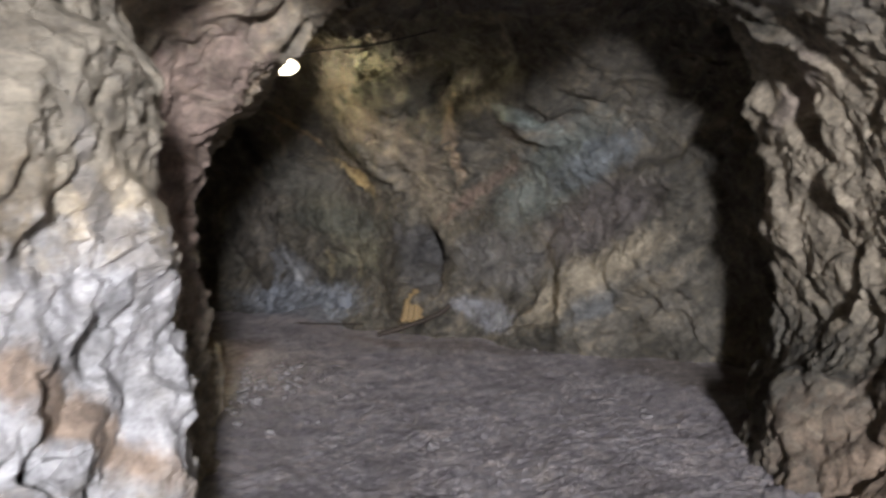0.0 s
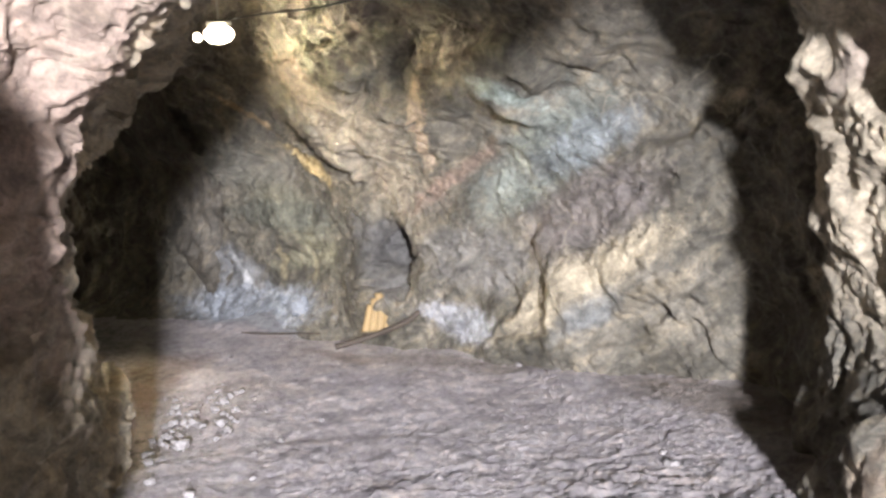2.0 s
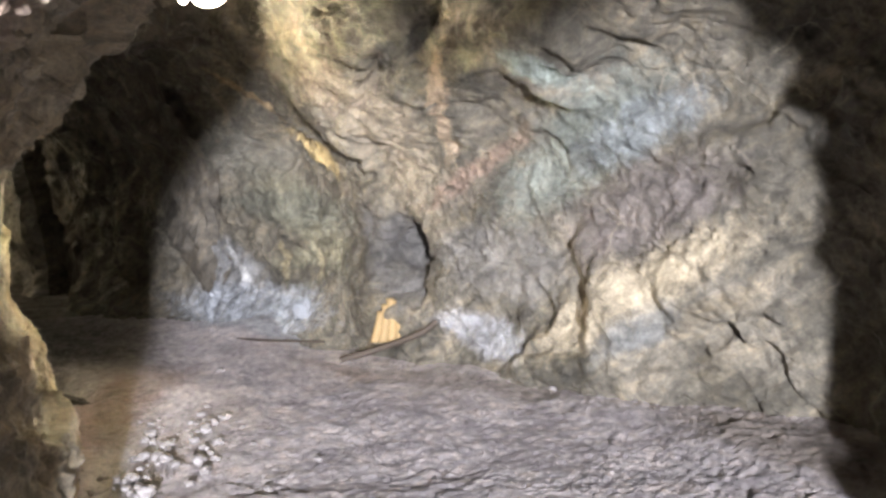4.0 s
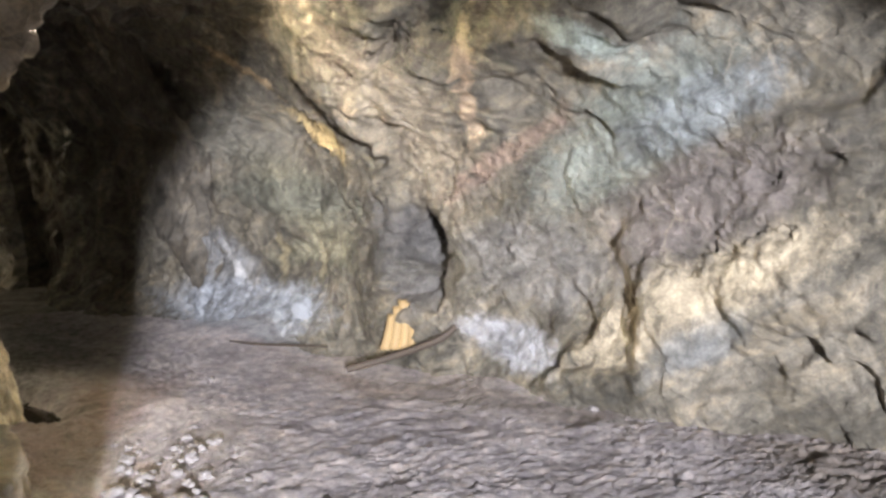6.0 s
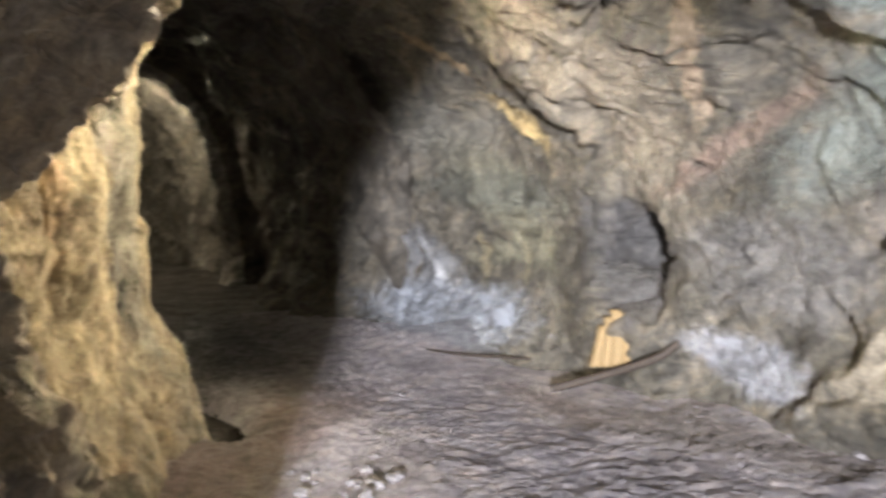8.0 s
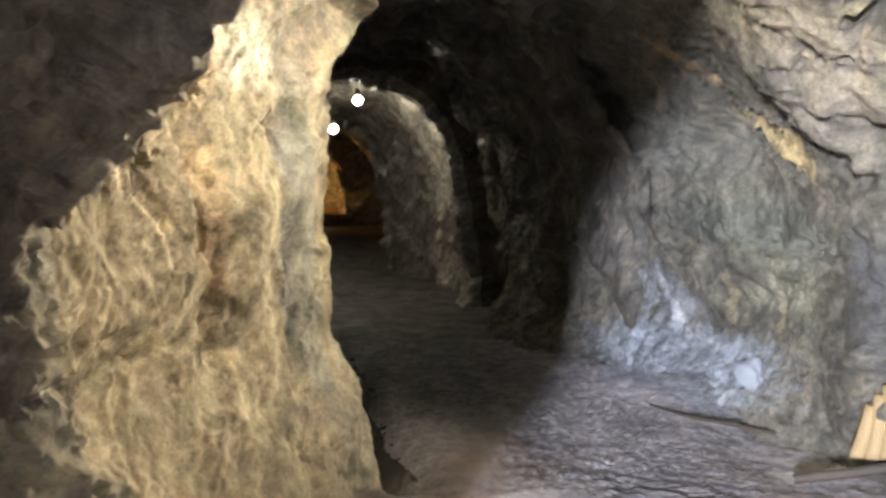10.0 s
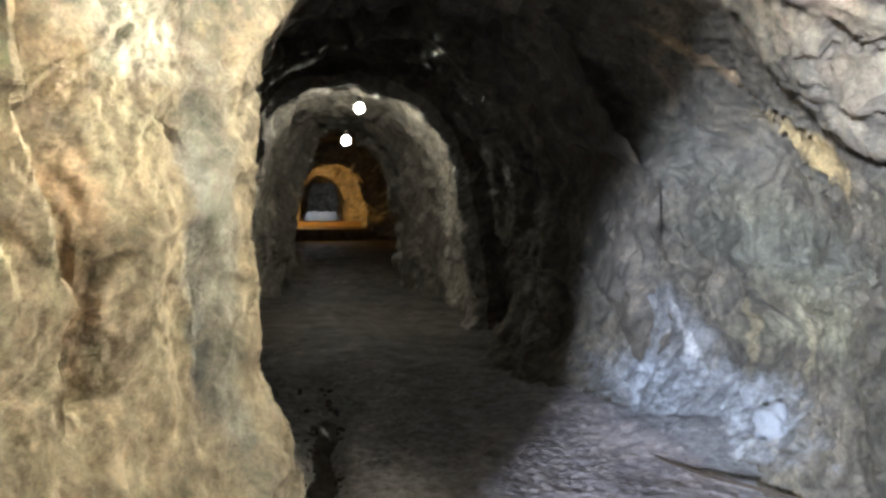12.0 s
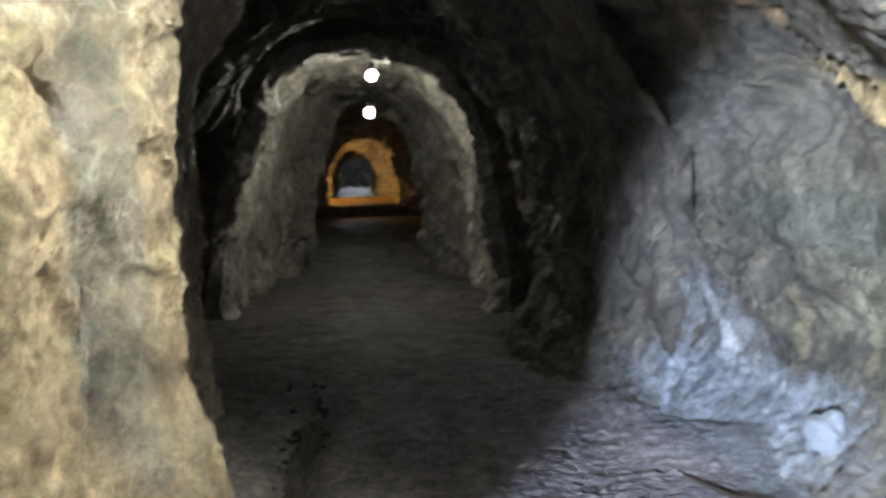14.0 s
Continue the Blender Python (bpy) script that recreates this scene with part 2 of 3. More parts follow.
LEFT_STAINS_AND_LIGHT = (
    # near wall's fall of daylight painted in: whitish low down, dim yellowish above
    ((-1.0, 3.1, 0.95), (-1.05, 1.7, 1.1), 0.5, (0.34, 0.34, 0.35), 0.85),
    ((-1.0, 3.0, 2.0), (-1.05, 1.8, 1.9), 0.4, (0.17, 0.14, 0.085), 0.8),
    ((-0.93, 2.7, 0.65), (-1.02, 1.95, 1.28), 0.1, (0.22, 0.125, 0.05), 0.85),
    ((-0.88, 2.65, 1.15), (-0.95, 2.25, 1.8), 0.06, (0.10, 0.085, 0.07), 0.7),
    ((-1.4, 4.6, 2.6), (-1.5, 4.8, 1.2), 0.5, (0.20, 0.115, 0.075), 0.8),
    ((-2.9, 7.95, 2.4), (-2.95, 8.05, 2.0), 0.18, (0.42, 0.26, 0.09), 0.7),
    # warm lamplight on the beige pillar, partly painted as a paler yellow
    ((-2.7, 7.4, 1.2), (-2.85, 8.6, 1.2), 1.2, (0.46, 0.36, 0.2), 0.8),
    ((-3.0, 8.06, 1.9), (-3.0, 8.1, 0.9), 0.11, (0.46, 0.30, 0.13), 0.7),
    ((-3.04, 8.65, 1.95), (-3.0, 8.7, 1.4), 0.07, (0.68, 0.63, 0.55), 0.9),
    # pillar edge turned from the lamp: its shade painted grey
    ((-3.05, 8.7, 2.3), (-2.9, 8.85, 0.3), 0.2, (0.2, 0.19, 0.15), 0.8),
    # darkness inside two of the carved holes, painted over them
    ((-3.05, 8.69, 1.15), (-3.0, 8.72, 0.75), 0.08, (0.09, 0.085, 0.08), 0.8),
    # brightest lamplight near the pillar's top, painted in
    ((-3.0, 8.1, 2.3), (-3.0, 8.45, 2.2), 0.22, (0.66, 0.60, 0.46), 0.8),
)
ROCK_BACK = rock_material("veined_rock", ((0.05, 0.046, 0.037), (0.125, 0.115, 0.093), (0.27, 0.245, 0.2)), 0.8, (0.4, 0.75), BACK_STAINS_AND_LIGHT)
ROCK_LEFT = rock_material("pale_ochre_rock", ((0.14, 0.113, 0.078), (0.25, 0.215, 0.16), (0.38, 0.34, 0.27)), 0.55, (0.35, 0.7), LEFT_STAINS_AND_LIGHT, (1, 0, 0), (0.1, -0.5, -0.8))
# one adit rock in two tones: dark for unlit stretches, pale for lamplit ones
ROCK_SHADED = rock_material("adit_rock", ((0.04, 0.036, 0.03), (0.10, 0.09, 0.075), (0.19, 0.17, 0.14)), 0.6, (0.4, 0.75))
ROCK_LIT = rock_material("lamplit_adit_rock", ((0.12, 0.11, 0.10), (0.26, 0.25, 0.23), (0.42, 0.41, 0.39)), 0.6, (0.4, 0.75))
FLOOR_STAINS_AND_SHADE = (
    # shade of the adit mouth, painted dark onto the gravel
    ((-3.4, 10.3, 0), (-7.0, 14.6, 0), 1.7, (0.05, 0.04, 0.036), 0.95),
    # the same bluish daylight, painted where the floor meets that wall
    ((-2.6, 12.5, 0), (-1.0, 10.9, 0), 0.3, (0.33, 0.355, 0.39), 0.8),
    ((-0.6, 9.6, 0), (0.8, 8.6, 0), 0.35, (0.15, 0.11, 0.085), 0.7),
    ((1.7, 7.9, 0), (2.3, 6.6, 0), 0.5, (0.16, 0.115, 0.08), 0.8),
    # reddish floor by the left pillar, its shade painted in with it
    ((-2.6, 7.6, 0), (-2.2, 10.0, 0), 0.5, (0.15, 0.085, 0.06), 0.75),
    ((-1.2, 10.4, 0), (-0.4, 9.2, 0), 0.15, (0.16, 0.11, 0.08), 0.6),
)
# the gravel again, in darker tones that hold the adit's shade
FLOOR_SHADED = rock_material("shaded_wet_gravel", ((0.045, 0.038, 0.034), (0.09, 0.08, 0.072), (0.16, 0.145, 0.13)), 1.0, (0.35, 0.6), (), (0, 0, 1), (0.9, 0.2, 0), 60)
FLOOR_MAT = rock_material("trodden_gravel", ((0.24, 0.213, 0.213), (0.38, 0.347, 0.35), (0.50, 0.465, 0.47)), 1.0, (0.32, 0.6), FLOOR_STAINS_AND_SHADE, (0, 0, 1), (0.9, 0.2, 0), 60)


def glow(name, colour, strength):
    m = bpy.data.materials.new(name)
    m.use_nodes = True
    b = m.node_tree.nodes["Principled BSDF"]
    b.inputs["Base Color"].default_value = (0.8, 0.8, 0.8, 1)
    b.inputs["Emission Color"].default_value = (*colour, 1)
    b.inputs["Emission Strength"].default_value = strength
    return m


def plain(name, colour, rough=0.6, metal=0.0):
    m = bpy.data.materials.new(name)
    m.use_nodes = True
    nt = m.node_tree
    b = nt.nodes["Principled BSDF"]
    n = nt.nodes.new("ShaderNodeTexNoise")
    n.inputs["Scale"].default_value = 30
    n.inputs["Detail"].default_value = 6
    r = nt.nodes.new("ShaderNodeValToRGB")
    r.color_ramp.elements[0].color = (*(c * 0.55 for c in colour), 1)
    r.color_ramp.elements[1].color = (*(min(1, c * 1.35) for c in colour), 1)
    nt.links.new(n.outputs[0], r.inputs[0])
    nt.links.new(r.outputs[0], b.inputs["Base Color"])
    b.inputs["Roughness"].default_value, b.inputs["Metallic"].default_value = rough, metal
    return m


def smooth(x, lo, hi):
    t = np.clip((x - lo) / (hi - lo), 0, 1)
    return t * t * (3 - 2 * t)


# ---- floor ----
def rise(a):
    """The adit climbs past its dark middle stretch, with a step up at each of the far portals."""
    a = np.asarray(a, float)
    return 0.3 * smooth(a, 19.0, 30.0) + 0.5 * smooth(a, 35.9, 36.15) + 0.25 * smooth(a, 39.75, 39.9) + 0.35 * smooth(a, 44.0, 50.0)


def floor_height(x, y):
    a = (x - AX) * FWD.x + (y - AY) * FWD.y
    l = (x - AX) * RGT.x + (y - AY) * RGT.y
    z = rise(a)
    z = z - 0.22 * smooth(-x, 1.5, 2.1) * smooth(y, 3, 6) * (1 - smooth(a, 1.2, 3.0))
    z = z - 0.14 * np.exp(-((l + 0.24 + 0.03 * a + 0.04 * np.sin(1.9 * a) + 0.015 * np.sin(6.3 * a + 1)) / (0.13 + 0.03 * np.sin(2.3 * a))) ** 2) * smooth(a, 2.7, 3.4) * (1 - smooth(a, 4.8, 7.2))
    z = z + 0.16 * np.exp(-((x + 1.6) / 0.8) ** 2 - ((y - 11.9) / 0.5) ** 2)
    return z


def floor_piece(name, xs, ys, material, local=False):
    gx, gy = np.meshgrid(xs, ys, indexing="ij")
    if local:
        gx, gy = AX + FWD.x * gx + RGT.x * gy, AY + FWD.y * gx + RGT.y * gy
    p = np.stack([gx.ravel(), gy.ravel(), np.zeros(gx.size)], 1)
    z = floor_height(p[:, 0], p[:, 1])
    z = z + 0.035 * fbm(p * 1.1, 3, seed=5) + 0.007 * fbm(p * 6, 4, 0.6, 8) + 0.012 * facets(p * 19, 3, 20) + 0.009 * facets(p * 34, 23, 20) + 0.018 * smooth(fbm(p * 2.2, 3, 0.6, 91), 0.15, 0.7) * facets(p * 8, 13, 20)
    p[:, 2] = z
    return sheet(name, p.reshape(*gx.shape, 3), material)


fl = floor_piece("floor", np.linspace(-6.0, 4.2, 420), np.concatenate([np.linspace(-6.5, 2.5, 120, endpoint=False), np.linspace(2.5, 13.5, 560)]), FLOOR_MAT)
tagged(fl, "damp grey trodden gravel floor of a mine passage", "floor", kind="structure")
fl2 = floor_piece("floor_adit", np.linspace(5.5, 66, 900), np.linspace(-3.6, 3.6, 80), FLOOR_SHADED, True)
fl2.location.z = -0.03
tagged(fl2, "damp gravel floor of the long mine adit, coloured dark for shade", "floor", kind="structure")


# ---- walls ----
def cave_wall(name, plan, count, rise, steps, material, seed, rough=1.0, shape=None, side=1, curl=(1.9, 1.2), foot=-0.4, knobs=0.0, cuts=()):
    line = plan_curve(plan, count)
    d = np.gradient(line, axis=0)
    d /= np.linalg.norm(d, axis=1, keepdims=True)
    inward = np.stack([d[:, 1], -d[:, 0]], 1) * side
    v = np.linspace(0, 1, steps)
    z = foot + (rise - foot) * v
    lean = curl[1] * smooth(z, curl[0], rise + 0.3) ** 1.5 - 0.12 * smooth(z, -0.2, 1.0) + 0.12
    x = line[:, None, 0] + inward[:, None, 0] * lean[None, :]
    y = line[:, None, 1] + inward[:, None, 1] * lean[None, :]
    zz = np.broadcast_to(z[None, :], x.shape)
    if shape is not None:
        off = shape(x, y, zz)
        x = x + inward[:, None, 0] * off
        y = y + inward[:, None, 1] * off
    pts = np.stack([x, y, zz], -1)
    pts = carved(pts, cuts, side, seed + 60)
    return sheet(name, displaced(pts, rough, seed, side, knobs), material)


NICHE = (-0.24, 10.33, 0.76)
# from, to, half width, depth
CRACKS = [((0.0, 9.1, 2.73), (-0.3, 9.5, 2.42), 0.075, 0.3), ((-0.3, 9.5, 2.42), (-0.55, 10.0, 2.17), 0.05, 0.22), ((-0.6, 9.22, 2.8), (-0.82, 9.5, 2.68), 0.055, 0.22), ((-0.82, 9.5, 2.68), (-1.07, 9.86, 2.6), 0.035, 0.14),
          ((0.15, 9.88, 1.43), (0.75, 9.44, 1.8), 0.035, 0.1), ((0.75, 9.44, 1.8), (1.2, 8.9, 2.1), 0.025, 0.06), ((-0.4, 9.6, 2.3), (-0.9, 10.3, 2.25), 0.025, 0.08),
          ((-2.45, 12.75, 1.45), (-2.0, 12.45, 1.17), 0.05, 0.14), ((-2.0, 12.45, 1.17), (-1.45, 12.1, 1.07), 0.06, 0.18), ((-1.45, 12.1, 1.07), (-0.65, 10.9, 1.22), 0.05, 0.16),
          ((-2.0, 11.6, 2.75), (-1.45, 11.6, 2.2), 0.03, 0.08), ((-1.45, 11.6, 2.2), (-1.0, 11.5, 1.6), 0.035, 0.1), ((1.2, 8.85, 0.75), (1.9, 8.0, 1.25), 0.03, 0.07), ((0.25, 9.75, 0.5), (0.5, 9.6, 1.1), 0.025, 0.07),
          ((1.45, 8.5, 1.75), (1.75, 8.25, 1.5), 0.02, 0.07)]
HOLES = [((-3.05, 8.56, 1.87), (-3.05, 8.64, 1.85), 0.05, 0.25), ((-3.0, 8.36, 1.8), (-3.0, 8.47, 1.62), 0.025, 0.12), ((-3.05, 8.68, 1.2), (-3.05, 8.76, 1.08), 0.03, 0.08), ((-3.05, 8.66, 0.95), (-3.05, 8.76, 0.75), 0.04, 0.05), ((-3.05, 8.9, 1.3), (-3.05, 9.0, 1.26), 0.03, 0.1),
         ((-2.85, 8.5, 0.3), (-2.85, 8.7, 0.1), 0.05, 0.08), ((-2.98, 8.3, 2.35), (-2.98, 8.5, 2.2), 0.03, 0.1), ((-3.0, 7.6, 2.0), (-3.0, 7.75, 1.7), 0.03, 0.08), ((-0.95, 2.3, 1.8), (-0.9, 2.6, 1.2), 0.03, 0.1), ((-1.0, 1.95, 1.0), (-0.95, 2.35, 0.72), 0.03, 0.1)]


def carved(pts, cuts, side, seed):
    """Cut ragged clefts into a wall, along its own normal."""
    q = pts.reshape(-1, 3)
    wob = np.stack([0.09 * fbm(q * 4.5, 4, 0.6, seed + k).reshape(pts.shape[:2]) for k in range(3)], -1)
    out = np.zeros(pts.shape[:2])
    w = pts + wob
    for a, b, width, deep in cuts:
        d, t = near_segment(w[..., 0], w[..., 1], w[..., 2], a, b)
        out = np.maximum(out, deep * np.exp(-(d / (1.5 * width)) ** 4))
    return pts - normals(pts) * side * out[..., None]


def left_shape(x, y, z):
    haunch = smooth(y, 3.7, 4.7) * (1 - smooth(y, 6.7, 7.0))
    steep = 0.42 + 0.4 * smooth(y, 5.3, 6.2)
    bulge = np.exp(-(((y - 2.4) / 0.7) ** 2 + ((z - 0.7) / 0.7) ** 2))
    ys = y + 0.05 * np.sin(4 * z) + 0.12 * (z - 1.4)
    groove = smooth(ys, 7.94, 8.0) * (1 - smooth(ys, 8.02, 8.26)) * smooth(z, 0.72, 0.85) * (1 - smooth(z, 1.9, 2.5))
    lump = 0.07 * np.exp(-((y - 8.38) / 0.17) ** 2) * smooth(z, 0.62, 0.8) * (1 - smooth(z, 1.5, 1.75))
    flare = (0.2 + 0.38 * np.exp(-((y - 7.2) / 0.6) ** 2)) * (1 - smooth(z, -0.15, 0.85)) * smooth(y, 6.3, 6.9) * (1 - smooth(y, 9.2, 9.8))
    brow = 0.06 * smooth(z, 1.3, 1.8) * np.exp(-((y - 3.0) / 0.5) ** 2)
    return brow + flare + haunch * np.clip((z - 1.5) * steep, 0, 0.42) + 0.1 * bulge + lump - 0.13 * groove


tagged(cave_wall("wall_left", [(-2.3, -6.5), (-2.0, -2), (-1.6, 0.5), (-1.2, 1.6), (-1.05, 2.4), (-1.0, 3.0), (-1.3, 3.5), (-1.5, 4.2), (-1.44, 4.9), (-1.66, 5.5), (-1.92, 6.1), (-2.02, 6.5), (-2.7, 6.9), (-2.97, 7.5), (-2.97, 8.0), (-3.08, 8.6), (-3.22, 9.1), (-4.0, 9.5), (-4.7, 10.2), (-5.2, 11.0)],
                 950, 3.5, 280, ROCK_LEFT, 3, lambda p: 0.5 - 0.2 * smooth(p[..., 1], 6.6, 7.2), left_shape, 1, knobs=lambda p: 0.6 + 1.5 * smooth(p[..., 1], 4.4, 5.2) * (1 - smooth(p[..., 1], 6.6, 7.0)), cuts=HOLES), "pale ochre rough-hewn rock wall with a hanging haunch", "rock wall", kind="structure")

def right_shape(x, y, z):
    q = np.stack([x, y, z], -1).reshape(-1, 3)
    wx, wz = (0.07 * fbm(q * 3.5, 3, 0.6, s).reshape(x.shape) for s in (71, 77))
    x, z = x + wx, z + wz
    hollow = np.exp(-((np.hypot(x - NICHE[0], y - NICHE[1]) / 0.25) ** 2 + ((z - NICHE[2] - 0.05) / 0.36) ** 2) ** 2)
    off = -0.65 * hollow
    d, t = near_segment(x, y, z, (2.0, 8.2, 0.9), (0.9, 9.2, 0.1))
    off = off + 0.25 * np.exp(-(d / 0.45) ** 2)
    off = off + 0.3 * (1 - smooth(z, -0.15, 0.55)) * smooth(-x, 0.5, 1.1)
    off = off + 0.55 * (1 - smooth(z, -0.1, 0.85)) * (1 - smooth(y, 4.9, 6.0)) * smooth(x, 1, 1.8)
    off = off - 0.5 * smooth(z, 1.5, 2.8) * np.exp(-((y - 7.1) / 0.9) ** 2) * smooth(x, 0.8, 1.6)
    return off + 0.35 * np.exp(-((x + 0.4) / 0.8) ** 2) * smooth(z, 1.5, 2.4) * smooth(y, 9, 9.6)


e1, e2 = adit(7.0, 1.75), adit(9.0, 1.8)
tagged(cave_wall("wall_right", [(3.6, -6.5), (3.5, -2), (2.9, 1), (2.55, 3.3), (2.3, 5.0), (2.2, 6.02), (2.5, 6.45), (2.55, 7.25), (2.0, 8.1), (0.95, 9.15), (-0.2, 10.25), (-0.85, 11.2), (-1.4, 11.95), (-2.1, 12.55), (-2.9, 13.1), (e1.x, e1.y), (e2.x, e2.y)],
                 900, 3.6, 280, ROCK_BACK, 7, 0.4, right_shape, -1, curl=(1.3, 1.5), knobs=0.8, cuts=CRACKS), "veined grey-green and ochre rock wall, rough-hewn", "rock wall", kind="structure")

# ---- ceiling ----
gx, gy = np.meshgrid(np.linspace(-6, 4.2, 240), np.linspace(-6.5, 14, 420), indexing="ij")
# a low brow over the entrance passage, unseen, added to keep daylight off the upper wall
gz = 3.15 - (0.52 - 0.16 * smooth(gx, -0.3, 1.2)) * np.exp(-((gy - 2.6) / 0.8) ** 4)
tagged(sheet("ceiling", displaced(np.stack([gx, gy, gz], -1), 0.9, 21, -1), ROCK_SHADED), "dark uneven hewn rock ceiling", "ceiling", kind="structure")

# ---- adit ----
# distance along, half width to the left, half width to the right, height over the floor
RINGS = [(5.5, 2.1, 2.1, 3.3), (7.5, 2.05, 2.05, 3.3), (10.6, 2.0, 2.0, 3.4), (10.85, 1.64, 1.58, 3.12), (11.4, 1.64, 1.6, 3.14), (11.7, 1.75, 1.9, 3.4), (13.0, 1.7, 1.8, 3.35), (15.4, 1.4, 1.68, 3.3), (16.2, 1.02, 1.38, 3.2),
         (17.0, 1.0, 1.34, 3.2), (18.6, 1.05, 1.36, 3.25), (19.4, 2.2, 2.2, 3.5), (22.0, 3.2, 3.2, 4.0), (35.6, 3.2, 3.2, 4.0), (36.1, 1.34, 1.46, 2.6), (36.5, 1.34, 1.46, 2.6), (36.8, 1.9, 1.75, 2.85), (39.8, 1.85, 1.6, 2.7), (40.0, 1.25, 0.85, 2.1),
         (40.6, 1.25, 0.85, 2.1), (40.9, 1.5, 1.1, 2.3), (44.0, 1.4, 1.0, 2.2), (44.3, 1.15, 0.75, 1.95), (46.0, 1.15, 0.75, 1.95), (47.0, 1.5, 1.2, 2.6), (66, 1.4, 1.2, 2.6)]
aa = np.concatenate([np.linspace(5.5, 22, 420), np.linspace(22.1, 66, 400)])
ww = np.interp(aa, [r[0] for r in RINGS], [r[1] for r in RINGS])
wr = np.interp(aa, [r[0] for r in RINGS], [r[2] for r in RINGS])
hh = np.interp(aa, [r[0] for r in RINGS], [r[3] for r in RINGS])
th = np.linspace(0, 1, 150)
px = np.empty((len(aa), len(th), 3))
ang = math.pi * (th * 1.0)
cx, cz = -np.cos(ang), np.sin(ang)
sx = np.sign(cx) * np.abs(cx) ** 0.7
sz = np.abs(cz) ** 0.9
for i, a in enumerate(aa):
    l = np.where(sx < 0, sx * ww[i], sx * wr[i])
    z = rise(a) - 0.25 + sz * (hh[i] + 0.25)
    px[i, :, 0] = AX + FWD.x * a + RGT.x * l
    px[i, :, 1] = AY + FWD.y * a + RGT.y * l
    px[i, :, 2] = z
rock = displaced(px, 0.45, 31, -1)
# the shaded tone ends here and the lamplit tone begins
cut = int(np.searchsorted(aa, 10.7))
tagged(sheet("adit_wall", rock[:cut + 1], ROCK_SHADED), "hewn mouth of a long mine adit, coloured dark for shade", "rock tunnel", kind="structure")
tagged(sheet("adit_wall_far", rock[cut:], ROCK_LIT), "long arched mine adit hewn from rock, coloured pale for lamplight", "rock tunnel", kind="structure")
# end of the adit
ly, lz = np.meshgrid(np.linspace(-2.2, 2.2, 60), np.linspace(-0.2, 4.6, 50), indexing="ij")
pe = np.stack([AX + FWD.x * 64 + RGT.x * ly, AY + FWD.y * 64 + RGT.y * ly, lz], -1)
tagged(sheet("adit_end", displaced(pe, 0.6, 41, 1), ROCK_LIT), "rock face that closes the far adit, coloured pale for lamplight", "rock wall", kind="structure")

# ---- lamps ----
BULB = glow("bulb_glow", (1.0, 0.86, 0.62), 40)
STEEL = plain("dull_steel", (0.25, 0.24, 0.23), 0.45, 0.8)
BLACK = plain("black_plastic", (0.02, 0.02, 0.02), 0.5)


def part(name, bm, material, parent, label=""):
    me = bpy.data.meshes.new(name)
    bm.to_mesh(me)
    bm.free()
    me.materials.append(material)
    me.shade_smooth()
    ob = new(name, me)
    ob.parent = parent
    return tagged(ob, label)


def lathe(profile, seg=20):
    bm = bmesh.new()
    rings = [[bm.verts.new((r * math.cos(k * 2 * math.pi / seg), r * math.sin(k * 2 * math.pi / seg), z)) for k in range(seg)] for r, z in profile]
    for a, b in zip(rings, rings[1:]):
        for k in range(seg):
            bm.faces.new((a[k], a[(k + 1) % seg], b[(k + 1) % seg], b[k]))
    bm.faces.new(rings[0][::-1])
    bm.faces.new(rings[-1])
    return bm


def mine_lamp(place, watts, colour, label, size=1.0):
    e = new("mine_lamp")
    e.location = place
    r = 0.085 * size
    part("socket", lathe([(0.02, r + 0.10), (0.04, r + 0.09), (0.04, r + 0.01), (0.03, r - 0.005)]), BLACK, e, "black lamp socket")
    globe = [(max(0.006, r * math.sin(k * math.pi / 10)), r * math.cos(k * math.pi / 10)) for k in range(11)]
    part("globe", lathe(globe), BULB, e, "glowing warm white glass globe").visible_shadow = False
    part("hanger", lathe([(0.008, r + 0.09), (0.008, r + 0.55)], 8), STEEL, e)
    tagged(e, label, "lamp", "mine lamps")
    point_lamp("lamp_light", place, watts, colour, 0.06)
    return e


WARM = (1.0, 0.84, 0.58)
mine_lamp(adit(12.0, 0.19, 2.97), 90, WARM, "round glowing globe lamp hung from the adit roof", 0.85)
mine_lamp(adit(19.8, 0.24, 3.11), 26, WARM, "round glowing globe lamp hung from the adit roof", 1.3)
mine_lamp(adit(37.3, -1.6, 2.0), 240, (1.0, 0.46, 0.07), "amber globe lamp behind the far portal")
mine_lamp(adit(53.3, -0.28, 3.5), 220, (1.0, 0.95, 0.88), "round glowing globe lamp near the adit's end", 1.6)


